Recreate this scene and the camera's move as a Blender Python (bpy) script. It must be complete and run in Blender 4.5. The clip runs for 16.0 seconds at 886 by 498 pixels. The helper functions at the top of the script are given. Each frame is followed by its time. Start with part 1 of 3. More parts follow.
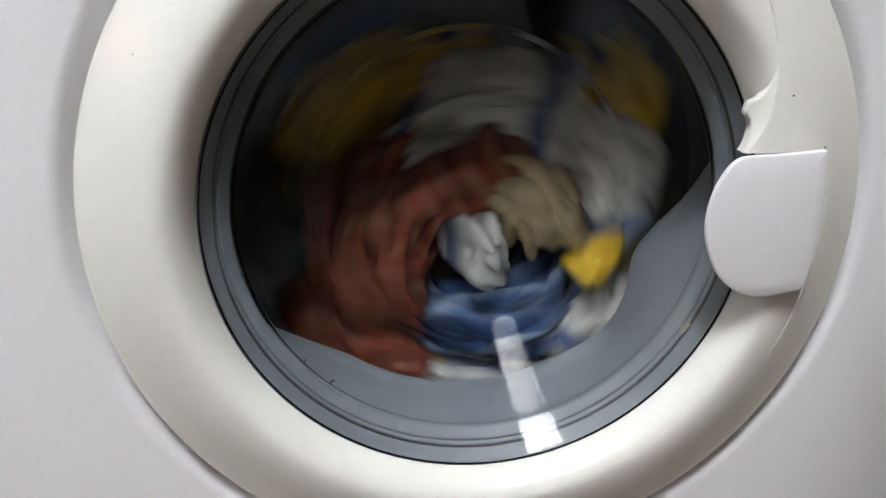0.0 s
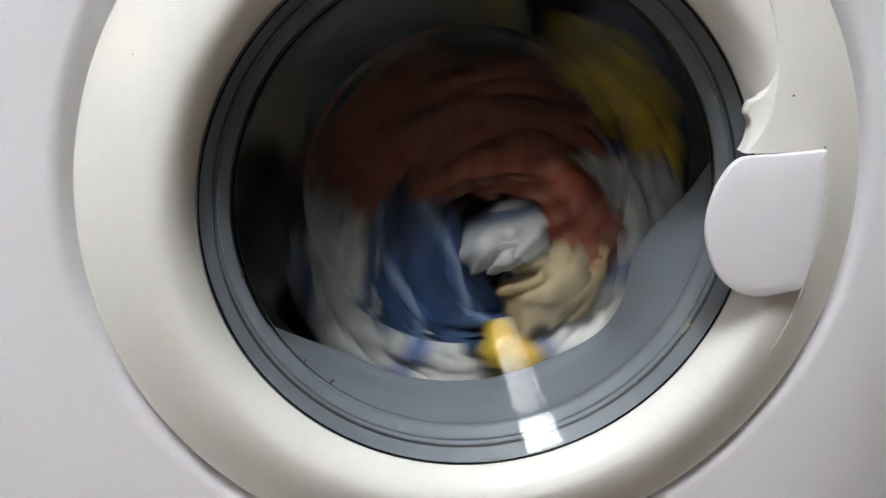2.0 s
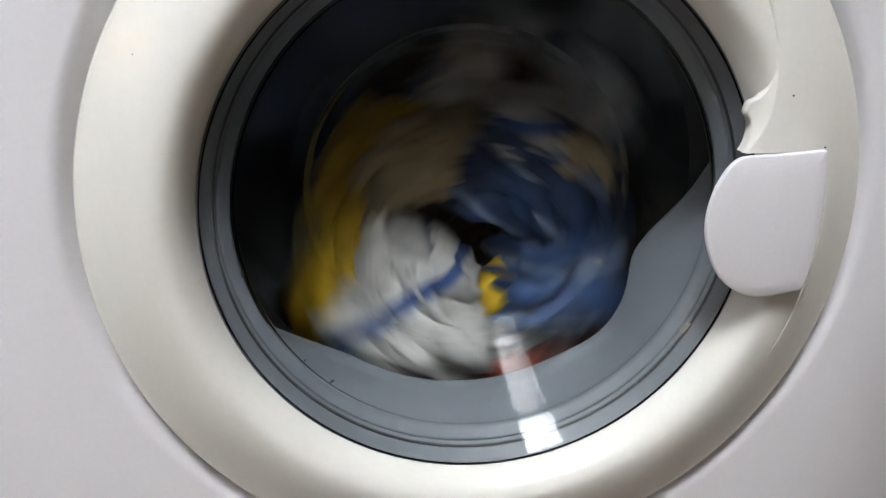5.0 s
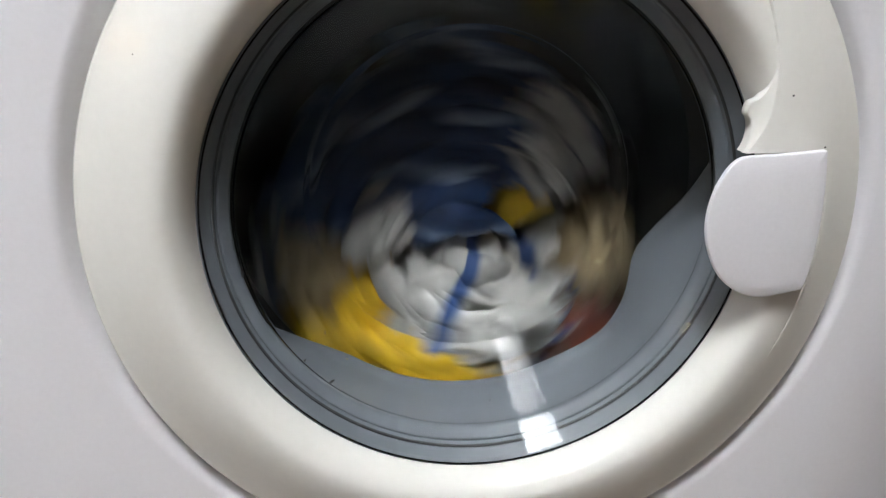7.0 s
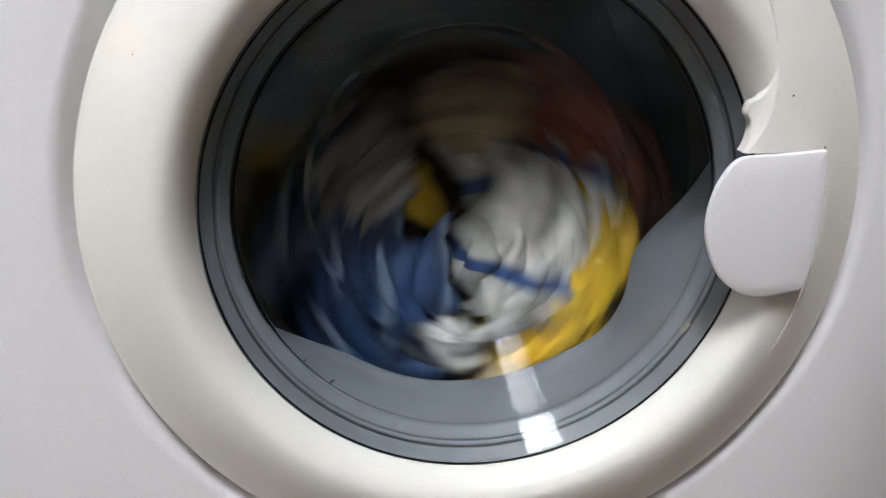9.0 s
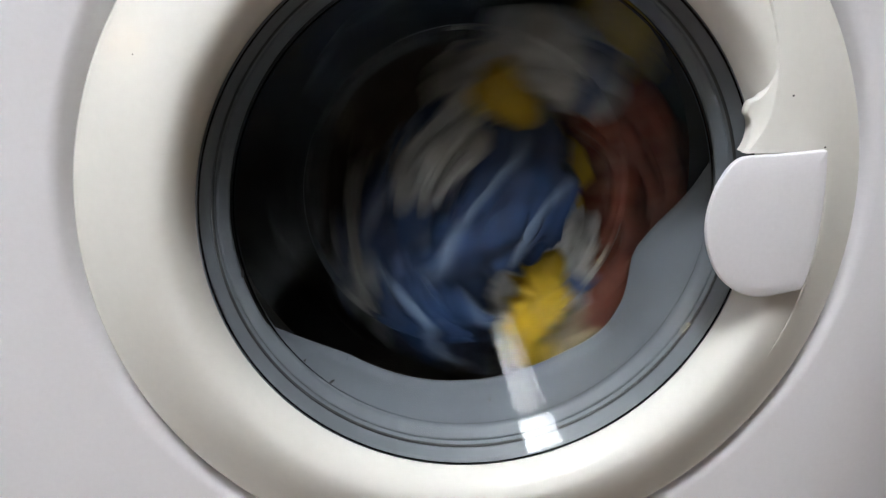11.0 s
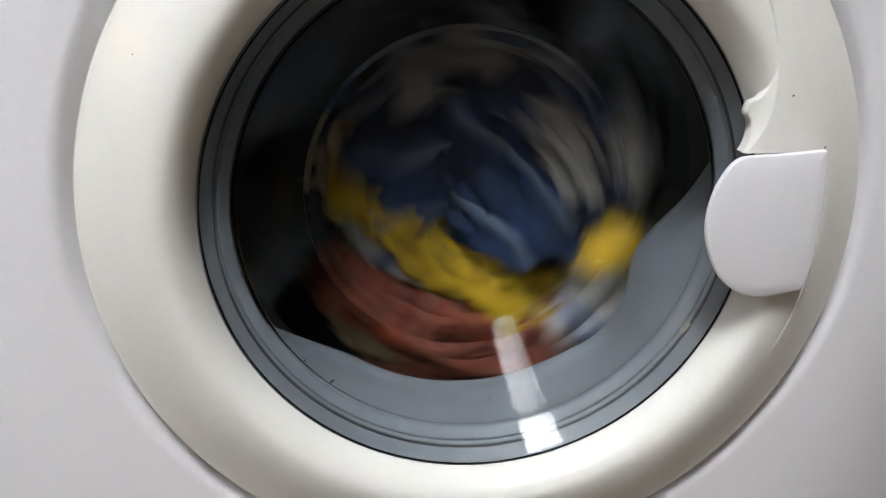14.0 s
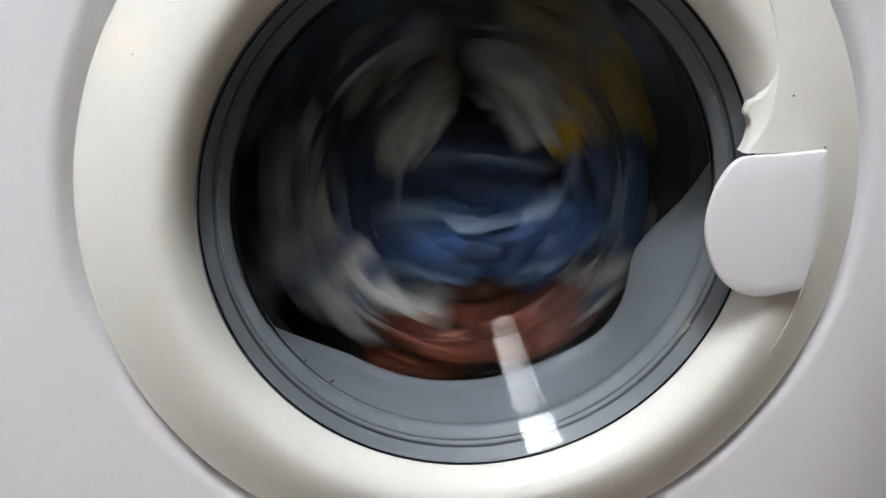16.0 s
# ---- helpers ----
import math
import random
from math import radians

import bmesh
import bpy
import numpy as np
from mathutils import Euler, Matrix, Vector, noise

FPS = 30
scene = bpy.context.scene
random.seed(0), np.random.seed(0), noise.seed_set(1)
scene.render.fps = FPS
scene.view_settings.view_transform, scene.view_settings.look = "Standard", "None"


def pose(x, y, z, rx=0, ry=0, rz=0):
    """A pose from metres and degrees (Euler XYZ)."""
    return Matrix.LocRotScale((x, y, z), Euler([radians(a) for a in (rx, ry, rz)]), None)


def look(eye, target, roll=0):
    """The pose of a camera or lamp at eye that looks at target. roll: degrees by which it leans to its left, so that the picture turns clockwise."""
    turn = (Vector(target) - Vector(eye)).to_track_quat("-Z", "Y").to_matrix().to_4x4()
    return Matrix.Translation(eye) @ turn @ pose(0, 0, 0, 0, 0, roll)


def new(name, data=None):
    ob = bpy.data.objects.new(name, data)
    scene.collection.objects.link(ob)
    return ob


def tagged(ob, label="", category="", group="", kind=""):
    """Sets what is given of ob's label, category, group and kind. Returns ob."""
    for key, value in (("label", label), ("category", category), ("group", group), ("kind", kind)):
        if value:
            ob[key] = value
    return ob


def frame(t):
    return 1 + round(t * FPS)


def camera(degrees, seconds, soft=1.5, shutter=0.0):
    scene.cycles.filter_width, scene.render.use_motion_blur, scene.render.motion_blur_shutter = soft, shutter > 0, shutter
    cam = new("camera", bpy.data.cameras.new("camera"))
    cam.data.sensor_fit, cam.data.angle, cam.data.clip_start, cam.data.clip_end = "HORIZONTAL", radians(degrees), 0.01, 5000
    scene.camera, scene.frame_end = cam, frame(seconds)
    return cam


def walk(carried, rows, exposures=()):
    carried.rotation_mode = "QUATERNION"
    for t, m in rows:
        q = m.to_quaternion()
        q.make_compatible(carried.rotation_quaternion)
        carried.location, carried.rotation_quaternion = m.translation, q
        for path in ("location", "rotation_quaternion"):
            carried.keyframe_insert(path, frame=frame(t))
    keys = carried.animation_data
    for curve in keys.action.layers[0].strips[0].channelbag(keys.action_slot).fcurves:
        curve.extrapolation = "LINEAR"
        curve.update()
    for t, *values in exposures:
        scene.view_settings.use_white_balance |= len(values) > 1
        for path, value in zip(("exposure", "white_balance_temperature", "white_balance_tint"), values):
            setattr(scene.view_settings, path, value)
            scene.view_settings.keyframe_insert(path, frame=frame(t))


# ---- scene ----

# The porthole's axis runs along +y through (0, *, AXIS); the machine's front stands in the plane y = 0.
AXIS = 0.50

# ---- camera ----
cam = camera(60, 16.0, soft=1.3, shutter=0.62)
EYE = (-0.0725, -0.4191, AXIS + 0.1249)
AIM = (-0.02528, -0.00436, AXIS - 0.01425)
EXPOSURE = -0.12
walk(cam, [(0.0, look(EYE, AIM)), (16.0, look(EYE, AIM))], exposures=[(0.0, EXPOSURE), (16.0, EXPOSURE)])

# ---- world and light ----
world = bpy.data.worlds.new("world")
scene.world = world
world.use_nodes = True
wn = world.node_tree.nodes
sky = wn.new("ShaderNodeTexSky")
sky.sky_type, sky.sun_disc, sky.sun_elevation, sky.sun_rotation = "NISHITA", False, radians(40), radians(180)
wn["Background"].inputs["Strength"].default_value = 0.1
world.node_tree.links.new(sky.outputs["Color"], wn["Background"].inputs["Color"])

CEILING = 2.50
PANEL_POWER = 97.0     # emission strength of the lit ceiling panels
LAMP_POWER = 28.0      # emission strength of the warm bulb


# ---- materials ----
def material(name, colour, rough=0.5, metal=0.0, grain=0.0, scale=40.0, bump=0.0, coat=0.0, stain=0.0, stain_scale=5.0):
    """A principled material with grain and stains at two scales."""
    m = bpy.data.materials.new(name)
    m.use_nodes = True
    nt = m.node_tree
    b = nt.nodes["Principled BSDF"]
    b.inputs["Roughness"].default_value, b.inputs["Metallic"].default_value = rough, metal
    b.inputs["Base Color"].default_value = (*colour, 1)
    b.inputs["Coat Weight"].default_value = coat
    b.inputs["Coat Roughness"].default_value = 0.08
    co = nt.nodes.new("ShaderNodeTexCoord")
    fine = nt.nodes.new("ShaderNodeTexNoise")
    fine.inputs["Scale"].default_value, fine.inputs["Detail"].default_value = scale, 5
    broad = nt.nodes.new("ShaderNodeTexNoise")
    broad.inputs["Scale"].default_value, broad.inputs["Detail"].default_value = stain_scale, 3
    nt.links.new(co.outputs["Object"], fine.inputs["Vector"])
    nt.links.new(co.outputs["Object"], broad.inputs["Vector"])
    last = None
    for tex, amount in ((fine, grain), (broad, stain)):
        if amount:
            mix = nt.nodes.new("ShaderNodeMix")
            mix.data_type, mix.blend_type = "RGBA", "MULTIPLY"
            mix.inputs["Factor"].default_value = amount
            if last:
                nt.links.new(last, mix.inputs[6])
            else:
                mix.inputs[6].default_value = (*colour, 1)
            ramp = nt.nodes.new("ShaderNodeMapRange")
            ramp.inputs["From Min"].default_value, ramp.inputs["From Max"].default_value = 0.3, 0.7
            ramp.inputs["To Min"].default_value, ramp.inputs["To Max"].default_value = 0.25, 1.1
            nt.links.new(tex.outputs["Fac"], ramp.inputs["Value"])
            nt.links.new(ramp.outputs["Result"], mix.inputs[7])
            last = mix.outputs[2]
    if last:
        nt.links.new(last, b.inputs["Base Color"])
    if bump:
        bp = nt.nodes.new("ShaderNodeBump")
        bp.inputs["Strength"].default_value, bp.inputs["Distance"].default_value = bump, 0.002
        nt.links.new(fine.outputs["Fac"], bp.inputs["Height"])
        nt.links.new(bp.outputs["Normal"], b.inputs["Normal"])
    return m


def weave(name, colour, second=None, bands=10.0, axis=0, width=0.5, rough=0.62, soft=0.04):
    """Wet woven cloth: thread bump, mottling, and stripes of a second colour where there is one."""
    m = material(name, colour, rough, grain=0.45, scale=55, bump=0.4, stain=0.5, stain_scale=14)
    nt = m.node_tree
    b = nt.nodes["Principled BSDF"]
    geo = nt.nodes.new("ShaderNodeNewGeometry")
    shade = nt.nodes.new("ShaderNodeMapRange")
    shade.inputs["To Min"].default_value, shade.inputs["To Max"].default_value = 0.62, 1.12
    nt.links.new(geo.outputs["Random Per Island"], shade.inputs["Value"])
    vary = nt.nodes.new("ShaderNodeMix")
    vary.data_type, vary.blend_type = "RGBA", "MULTIPLY"
    vary.inputs["Factor"].default_value = 1.0
    nt.links.new(b.inputs["Base Color"].links[0].from_socket, vary.inputs[6])
    nt.links.new(shade.outputs["Result"], vary.inputs[7])
    nt.links.new(vary.outputs[2], b.inputs["Base Color"])
    if second:
        src = b.inputs["Base Color"].links[0].from_socket
        co = nt.nodes.new("ShaderNodeTexCoord")
        warp = nt.nodes.new("ShaderNodeTexNoise")
        warp.inputs["Scale"].default_value = 9
        add = nt.nodes.new("ShaderNodeVectorMath")
        add.operation = "MULTIPLY_ADD"
        add.inputs[1].default_value = (0.05, 0.05, 0.05)
        nt.links.new(co.outputs["Object"], warp.inputs["Vector"])
        nt.links.new(warp.outputs["Color"], add.inputs[0])
        nt.links.new(co.outputs["Object"], add.inputs[2])
        sep = nt.nodes.new("ShaderNodeSeparateXYZ")
        nt.links.new(add.outputs[0], sep.inputs[0])
        mul = nt.nodes.new("ShaderNodeMath")
        mul.operation, mul.inputs[1].default_value = "MULTIPLY", bands
        nt.links.new(sep.outputs[axis], mul.inputs[0])
        fr = nt.nodes.new("ShaderNodeMath")
        fr.operation = "FRACT"
        nt.links.new(mul.outputs[0], fr.inputs[0])
        ramp = nt.nodes.new("ShaderNodeMapRange")
        ramp.inputs["From Min"].default_value, ramp.inputs["From Max"].default_value = width - soft, width + soft
        ramp.interpolation_type = "SMOOTHSTEP"
        nt.links.new(fr.outputs[0], ramp.inputs["Value"])
        mix = nt.nodes.new("ShaderNodeMix")
        mix.data_type = "RGBA"
        mix.inputs[6].default_value = (*second, 1)
        nt.links.new(src, mix.inputs[7])
        nt.links.new(ramp.outputs["Result"], mix.inputs["Factor"])
        nt.links.new(mix.outputs[2], b.inputs["Base Color"])
    return m


def glowing(name, colour, strength):
    m = bpy.data.materials.new(name)
    m.use_nodes = True
    b = m.node_tree.nodes["Principled BSDF"]
    b.inputs["Base Color"].default_value = (0.9, 0.9, 0.9, 1)
    b.inputs["Emission Color"].default_value = (*colour, 1)
    b.inputs["Emission Strength"].default_value = strength
    return m


def clear_glass(name):
    m = bpy.data.materials.new(name)
    m.use_nodes = True
    b = m.node_tree.nodes["Principled BSDF"]
    b.inputs["Base Color"].default_value = (0.95, 0.97, 0.96, 1)
    b.inputs["Roughness"].default_value, b.inputs["IOR"].default_value = 0.0, 1.235
    b.inputs["Transmission Weight"].default_value = 1.0
    return m


ENAMEL = material("white_enamel", (0.78, 0.775, 0.80), 0.28, grain=0.03, scale=300, bump=0.02, stain=0.04, stain_scale=3)
CREAM = material("cream_plastic", (0.79, 0.785, 0.735), 0.24, grain=0.03, scale=200, bump=0.01, stain=0.05, stain_scale=6, coat=0.15)
FLAP = material("white_plastic", (0.76, 0.755, 0.78), 0.35, grain=0.04, scale=400, bump=0.03, stain=0.03)
RUBBER = material("grey_rubber", (0.116, 0.130, 0.149), 0.5, grain=0.12, scale=60, stain=0.2, stain_scale=12)
# Near black, for the shaded line of the gasket's groove.
GROOVE_DARK = material("groove_shade", (0.022, 0.024, 0.026), 0.55, grain=0.2, scale=80)
# Drum steel near black: the unlit inside is put into its colour.
STEEL = material("dark_steel", (0.05, 0.048, 0.045), 0.45, metal=1.0, grain=0.3, scale=60, bump=0.05)
GLASS = clear_glass("clear_glass")
# Unseen walls: white left bounces light, dark ones cut it, warm right tints it.
PAINT = material("wall_paint", (0.80, 0.80, 0.82), 0.8, grain=0.06, scale=60, bump=0.1, stain=0.08, stain_scale=1.5)
TILE = material("low_bounce_wall", (0.042, 0.041, 0.040), 0.7, grain=0.06, scale=60, bump=0.1, stain=0.08, stain_scale=1.5)
WARM = material("warm_bounce_wall", (0.15, 0.11, 0.075), 0.7, grain=0.06, scale=60, bump=0.1, stain=0.08, stain_scale=1.5)
FLOOR = material("floor_tile", (0.120, 0.080, 0.050), 0.6, grain=0.2, scale=30, bump=0.05, stain=0.2, stain_scale=2)
WHITE_METAL = material("white_metal", (0.78, 0.78, 0.78), 0.4, grain=0.05)
BLACK = material("black_speck", (0.02, 0.02, 0.02), 0.6)
PANEL = glowing("lit_panel", (0.95, 0.97, 1.0), PANEL_POWER)
# Dim panels and bars are added only to be mirrored in the glass.
DIM_PANEL = glowing("reflection_panel", (0.95, 0.97, 1.0), 14.0)
TUBE = glowing("reflection_bar", (0.95, 0.97, 1.0), 52.0)
BULB = glowing("warm_bulb", (1.0, 0.62, 0.28), LAMP_POWER)
YELLOW = weave("yellow_cloth", (0.74, 0.47, 0.010))
WHITE = weave("white_striped_cloth", (0.78, 0.77, 0.74), (0.03, 0.075, 0.22), bands=11, axis=2, width=0.11)
BLUE = weave("blue_denim", (0.014, 0.052, 0.160), (0.17, 0.23, 0.34), bands=22, axis=0, width=0.13, soft=0.12)
RED = weave("red_striped_cloth", (0.205, 0.023, 0.005), (0.23, 0.11, 0.065), bands=60, axis=2, width=0.24, soft=0.28)
BEIGE = weave("beige_cloth", (0.42, 0.33, 0.19))
GREY = weave("grey_cloth", (0.55, 0.55, 0.54), (0.05, 0.07, 0.13), bands=20, axis=0, width=0.2, soft=0.12)
# Filler cloth, near black in place of the shade deep in the drum.
DARK = weave("dark_filler_cloth", (0.010, 0.007, 0.005))


# ---- makers ----
def link_mesh(name, bm, mat, smooth=True):
    me = bpy.data.meshes.new(name)
    bmesh.ops.recalc_face_normals(bm, faces=bm.faces)
    bm.to_mesh(me)
    bm.free()
    me.materials.append(mat)
    if smooth:
        me.polygons.foreach_set("use_smooth", [True] * len(me.polygons))
    return new(name, me)


def part(name, bm, mat, parent, label="", smooth=True):
    ob = link_mesh(name, bm, mat, smooth)
    ob.parent = parent
    return tagged(ob, label)


def rounded(pts, per=6, closed=True):
    """Points of a smooth curve through the given ones."""
    out, n = [], len(pts)
    last = n if closed else n - 1
    for i in range(last):
        pick = [pts[(i + k) % n] if closed else pts[min(max(i + k, 0), n - 1)] for k in (-1, 0, 1, 2)]
        a, b, c, d = (Vector(p) for p in pick)
        for j in range(per):
            t = j / per
            out.append(0.5 * ((2 * b) + (c - a) * t + (2 * a - 5 * b + 4 * c - d) * t * t + (3 * b - a - 3 * c + d) * t ** 3))
    if not closed:
        out.append(Vector(pts[-1]))
    return out


def cut_corners(pts, times=3):
    """A closed outline with its corners cut round, with no overshoot."""
    for _ in range(times):
        pts = [(p[0] * (1 - t) + q[0] * t, p[1] * (1 - t) + q[1] * t) for p, q in zip(pts, pts[1:] + pts[:1]) for t in (0.25, 0.75)]
    return pts


def lathe(profile, steps=160, closed=False, bend=None):
    """A body of revolution round the y axis; profile: (radius, y). bend(radius, y, angle) may shift a point."""
    bm = bmesh.new()
    rings = []
    for r, y in profile:
        if r < 1e-6:
            rings.append([bm.verts.new((0, y, 0))])
            continue
        ring = []
        for i in range(steps):
            a = 2 * math.pi * i / steps
            rr, yy = bend(r, y, a) if bend else (r, y)
            ring.append(bm.verts.new((rr * math.cos(a), yy, rr * math.sin(a))))
        rings.append(ring)
    pairs = list(zip(rings, rings[1:])) + ([(rings[-1], rings[0])] if closed else [])
    for p, q in pairs:
        for i in range(steps):
            j = (i + 1) % steps
            if len(p) == 1 and len(q) == 1:
                continue
            if len(p) == 1:
                bm.faces.new((p[0], q[i], q[j]))
            elif len(q) == 1:
                bm.faces.new((p[i], q[0], p[j]))
            else:
                bm.faces.new((p[i], q[i], q[j], p[j]))
    return bm


def smooth_profile(pts, per=4):
    return [(p.x, p.y) for p in rounded([(r, y, 0) for r, y in pts], per, closed=False)]


def box(bm, x0, x1, y0, y1, z0, z1):
    v = [bm.verts.new((x, y, z)) for x in (x0, x1) for y in (y0, y1) for z in (z0, z1)]
    for f in ((0, 1, 3, 2), (4, 6, 7, 5), (0, 4, 5, 1), (2, 3, 7, 6), (0, 2, 6, 4), (1, 5, 7, 3)):
        bm.faces.new([v[i] for i in f])
    return bm


def boxed(x0, x1, y0, y1, z0, z1, bevel=0.0):
    bm = box(bmesh.new(), x0, x1, y0, y1, z0, z1)
    if bevel:
        bmesh.ops.bevel(bm, geom=bm.edges[:], offset=bevel, segments=3, affect="EDGES")
    return bm


def plate(outline, front, back, bevel, dish=0.0):
    """A plate with a rounded rim: outline of (x, z), its front and back planes in y."""
    n = len(outline)
    cx, cz = sum(p[0] for p in outline) / n, sum(p[1] for p in outline) / n
    bm, rings = bmesh.new(), []
    inward = []
    for i in range(n):
        d = (Vector(outline[(i + 1) % n]) - Vector(outline[i - 1])).normalized()
        w = Vector((-d.y, d.x))
        inward.append(w if w.dot(Vector((cx, cz)) - Vector(outline[i])) > 0 else -w)
    levels = [(0.0, back), (0.0, front + bevel), (0.3, front + 0.3 * bevel), (1.0, front)]
    for inset, y in levels:
        rings.append([bm.verts.new((p[0] + w.x * inset * bevel, y, p[1] + w.y * inset * bevel)) for p, w in zip(outline, inward)])
    for k in (0.75, 0.5, 0.25):
        rings.append([bm.verts.new((cx + (p[0] - cx) * k, front + dish * (1 - k * k), cz + (p[1] - cz) * k)) for p in outline])
    for p, q in zip(rings, rings[1:]):
        for i in range(n):
            j = (i + 1) % n
            bm.faces.new((p[i], p[j], q[j], q[i]))
    mid = bm.verts.new((cx, front + dish, cz))
    for i in range(n):
        bm.faces.new((rings[-1][i], rings[-1][(i + 1) % n], mid))
    return bm


# ---- room ----
X0, X1, Y0, Y1 = -0.96, 1.40, -3.00, 0.66


def room():
    t = 0.12
    # walls added out of view; left and right act as reflectors for the door
    for name, b in (("wall_front", (X0 - t, X1 + t, Y0 - t, Y0, 0, CEILING)), ("wall_back", (X0 - t, X1 + t, Y1, Y1 + t, 0, CEILING)),
                    ("wall_left", (X0 - t, X0, Y0, Y1, 0, CEILING)), ("wall_right", (X1, X1 + t, Y0, Y1, 0, CEILING))):
        tagged(link_mesh(name, boxed(*b), PAINT if name == "wall_left" else WARM if name == "wall_right" else TILE, False), "unseen wall, its tone chosen for the light it throws back", "wall", kind="structure")
    tagged(link_mesh("floor", boxed(X0, X1, Y0, Y1, -0.1, 0), FLOOR, False), "plain brownish tiled laundry floor", "floor", kind="structure")
    tagged(link_mesh("ceiling", boxed(X0 - t, X1 + t, Y0 - t, Y1 + t, CEILING, CEILING + 0.1), PAINT, False),
           "plain white painted ceiling", "ceiling", kind="structure")


COLUMNS = ((-0.298, -0.152), (-0.472, -0.324), (-0.566, -0.514))


def ceiling_light(y0, y1, panel, label):
    """A flat fitting of three lit panels, two wide and one narrow, in a white frame."""
    base = new("ceiling_light")
    base.location = (0, 0, CEILING)
    tagged(base, label, "ceiling light")
    part("frame", boxed(-0.60, -0.13, y0 - 0.02, y1 + 0.02, -0.03, 0, 0.004), WHITE_METAL, base)
    for x0, x1 in COLUMNS:
        part("diffuser", boxed(x0, x1, y0, y1, -0.045, -0.0305, 0.004), panel, base, "lit cool white panel")
        # added bars below the dim panels give the reflection its brighter streaks
        if panel is DIM_PANEL and x1 - x0 > 0.1:
            part("tube", boxed(x0 + 0.065, x1 - 0.02, y0 + 0.01, y1 - 0.01, -0.052, -0.0455, 0.003), TUBE, base, "brighter bar added for the streaks in the glass's reflection")


BULB_AT = (-0.90, -0.456, AXIS + 0.317)


def wall_lamp():
    base = new("hanging_lamp")
    base.location = BULB_AT
    tagged(base, "small warm bare bulb hanging on a cord", "lamp")
    part("bulb", lathe_up([(0, -0.020), (0.010, -0.018), (0.015, -0.008), (0.015, 0.002), (0.012, 0.020), (0.012, 0.045)]), BULB, base, "lit warm bulb")
    part("socket", lathe_up([(0.0, 0.045), (0.016, 0.045), (0.018, 0.09), (0.006, 0.10), (0, 0.10)]), WHITE_METAL, base)
    part("cord", lathe_up([(0.003, 0.1), (0.003, CEILING - BULB_AT[2])]), WHITE_METAL, base)


def lathe_up(profile):
    bm = lathe(profile, 24)
    bmesh.ops.rotate(bm, verts=bm.verts, matrix=Matrix.Rotation(radians(90), 3, "X"))
    return bm


# ---- washing machine ----
RING = smooth_profile([(0.2238, 0.024), (0.2242, -0.0006), (0.2241, -0.0030), (0.2234, -0.0043), (0.2222, -0.0048), (0.2205, -0.0053), (0.2120, -0.0088), (0.2000, -0.0142), (0.1900, -0.0178), (0.1810, -0.0196),
                       (0.1750, -0.0188), (0.1695, -0.0150), (0.1652, -0.0086), (0.1626, -0.0020), (0.1618, 0.0010)], 4)
CREST = (0.181, -0.0196)
HINGE = 0.1956     # radius of the seam beside the flap


def ring_height(r):
    """The door ring's front surface at a radius."""
    inner = [(p, q) for p, q in RING]
    for (r0, y0), (r1, y1) in zip(inner, inner[1:]):
        if r1 <= r <= r0 and r0 > r1:
            return y0 + (y1 - y0) * (r0 - r) / (r0 - r1)
    return RING[-1][1]


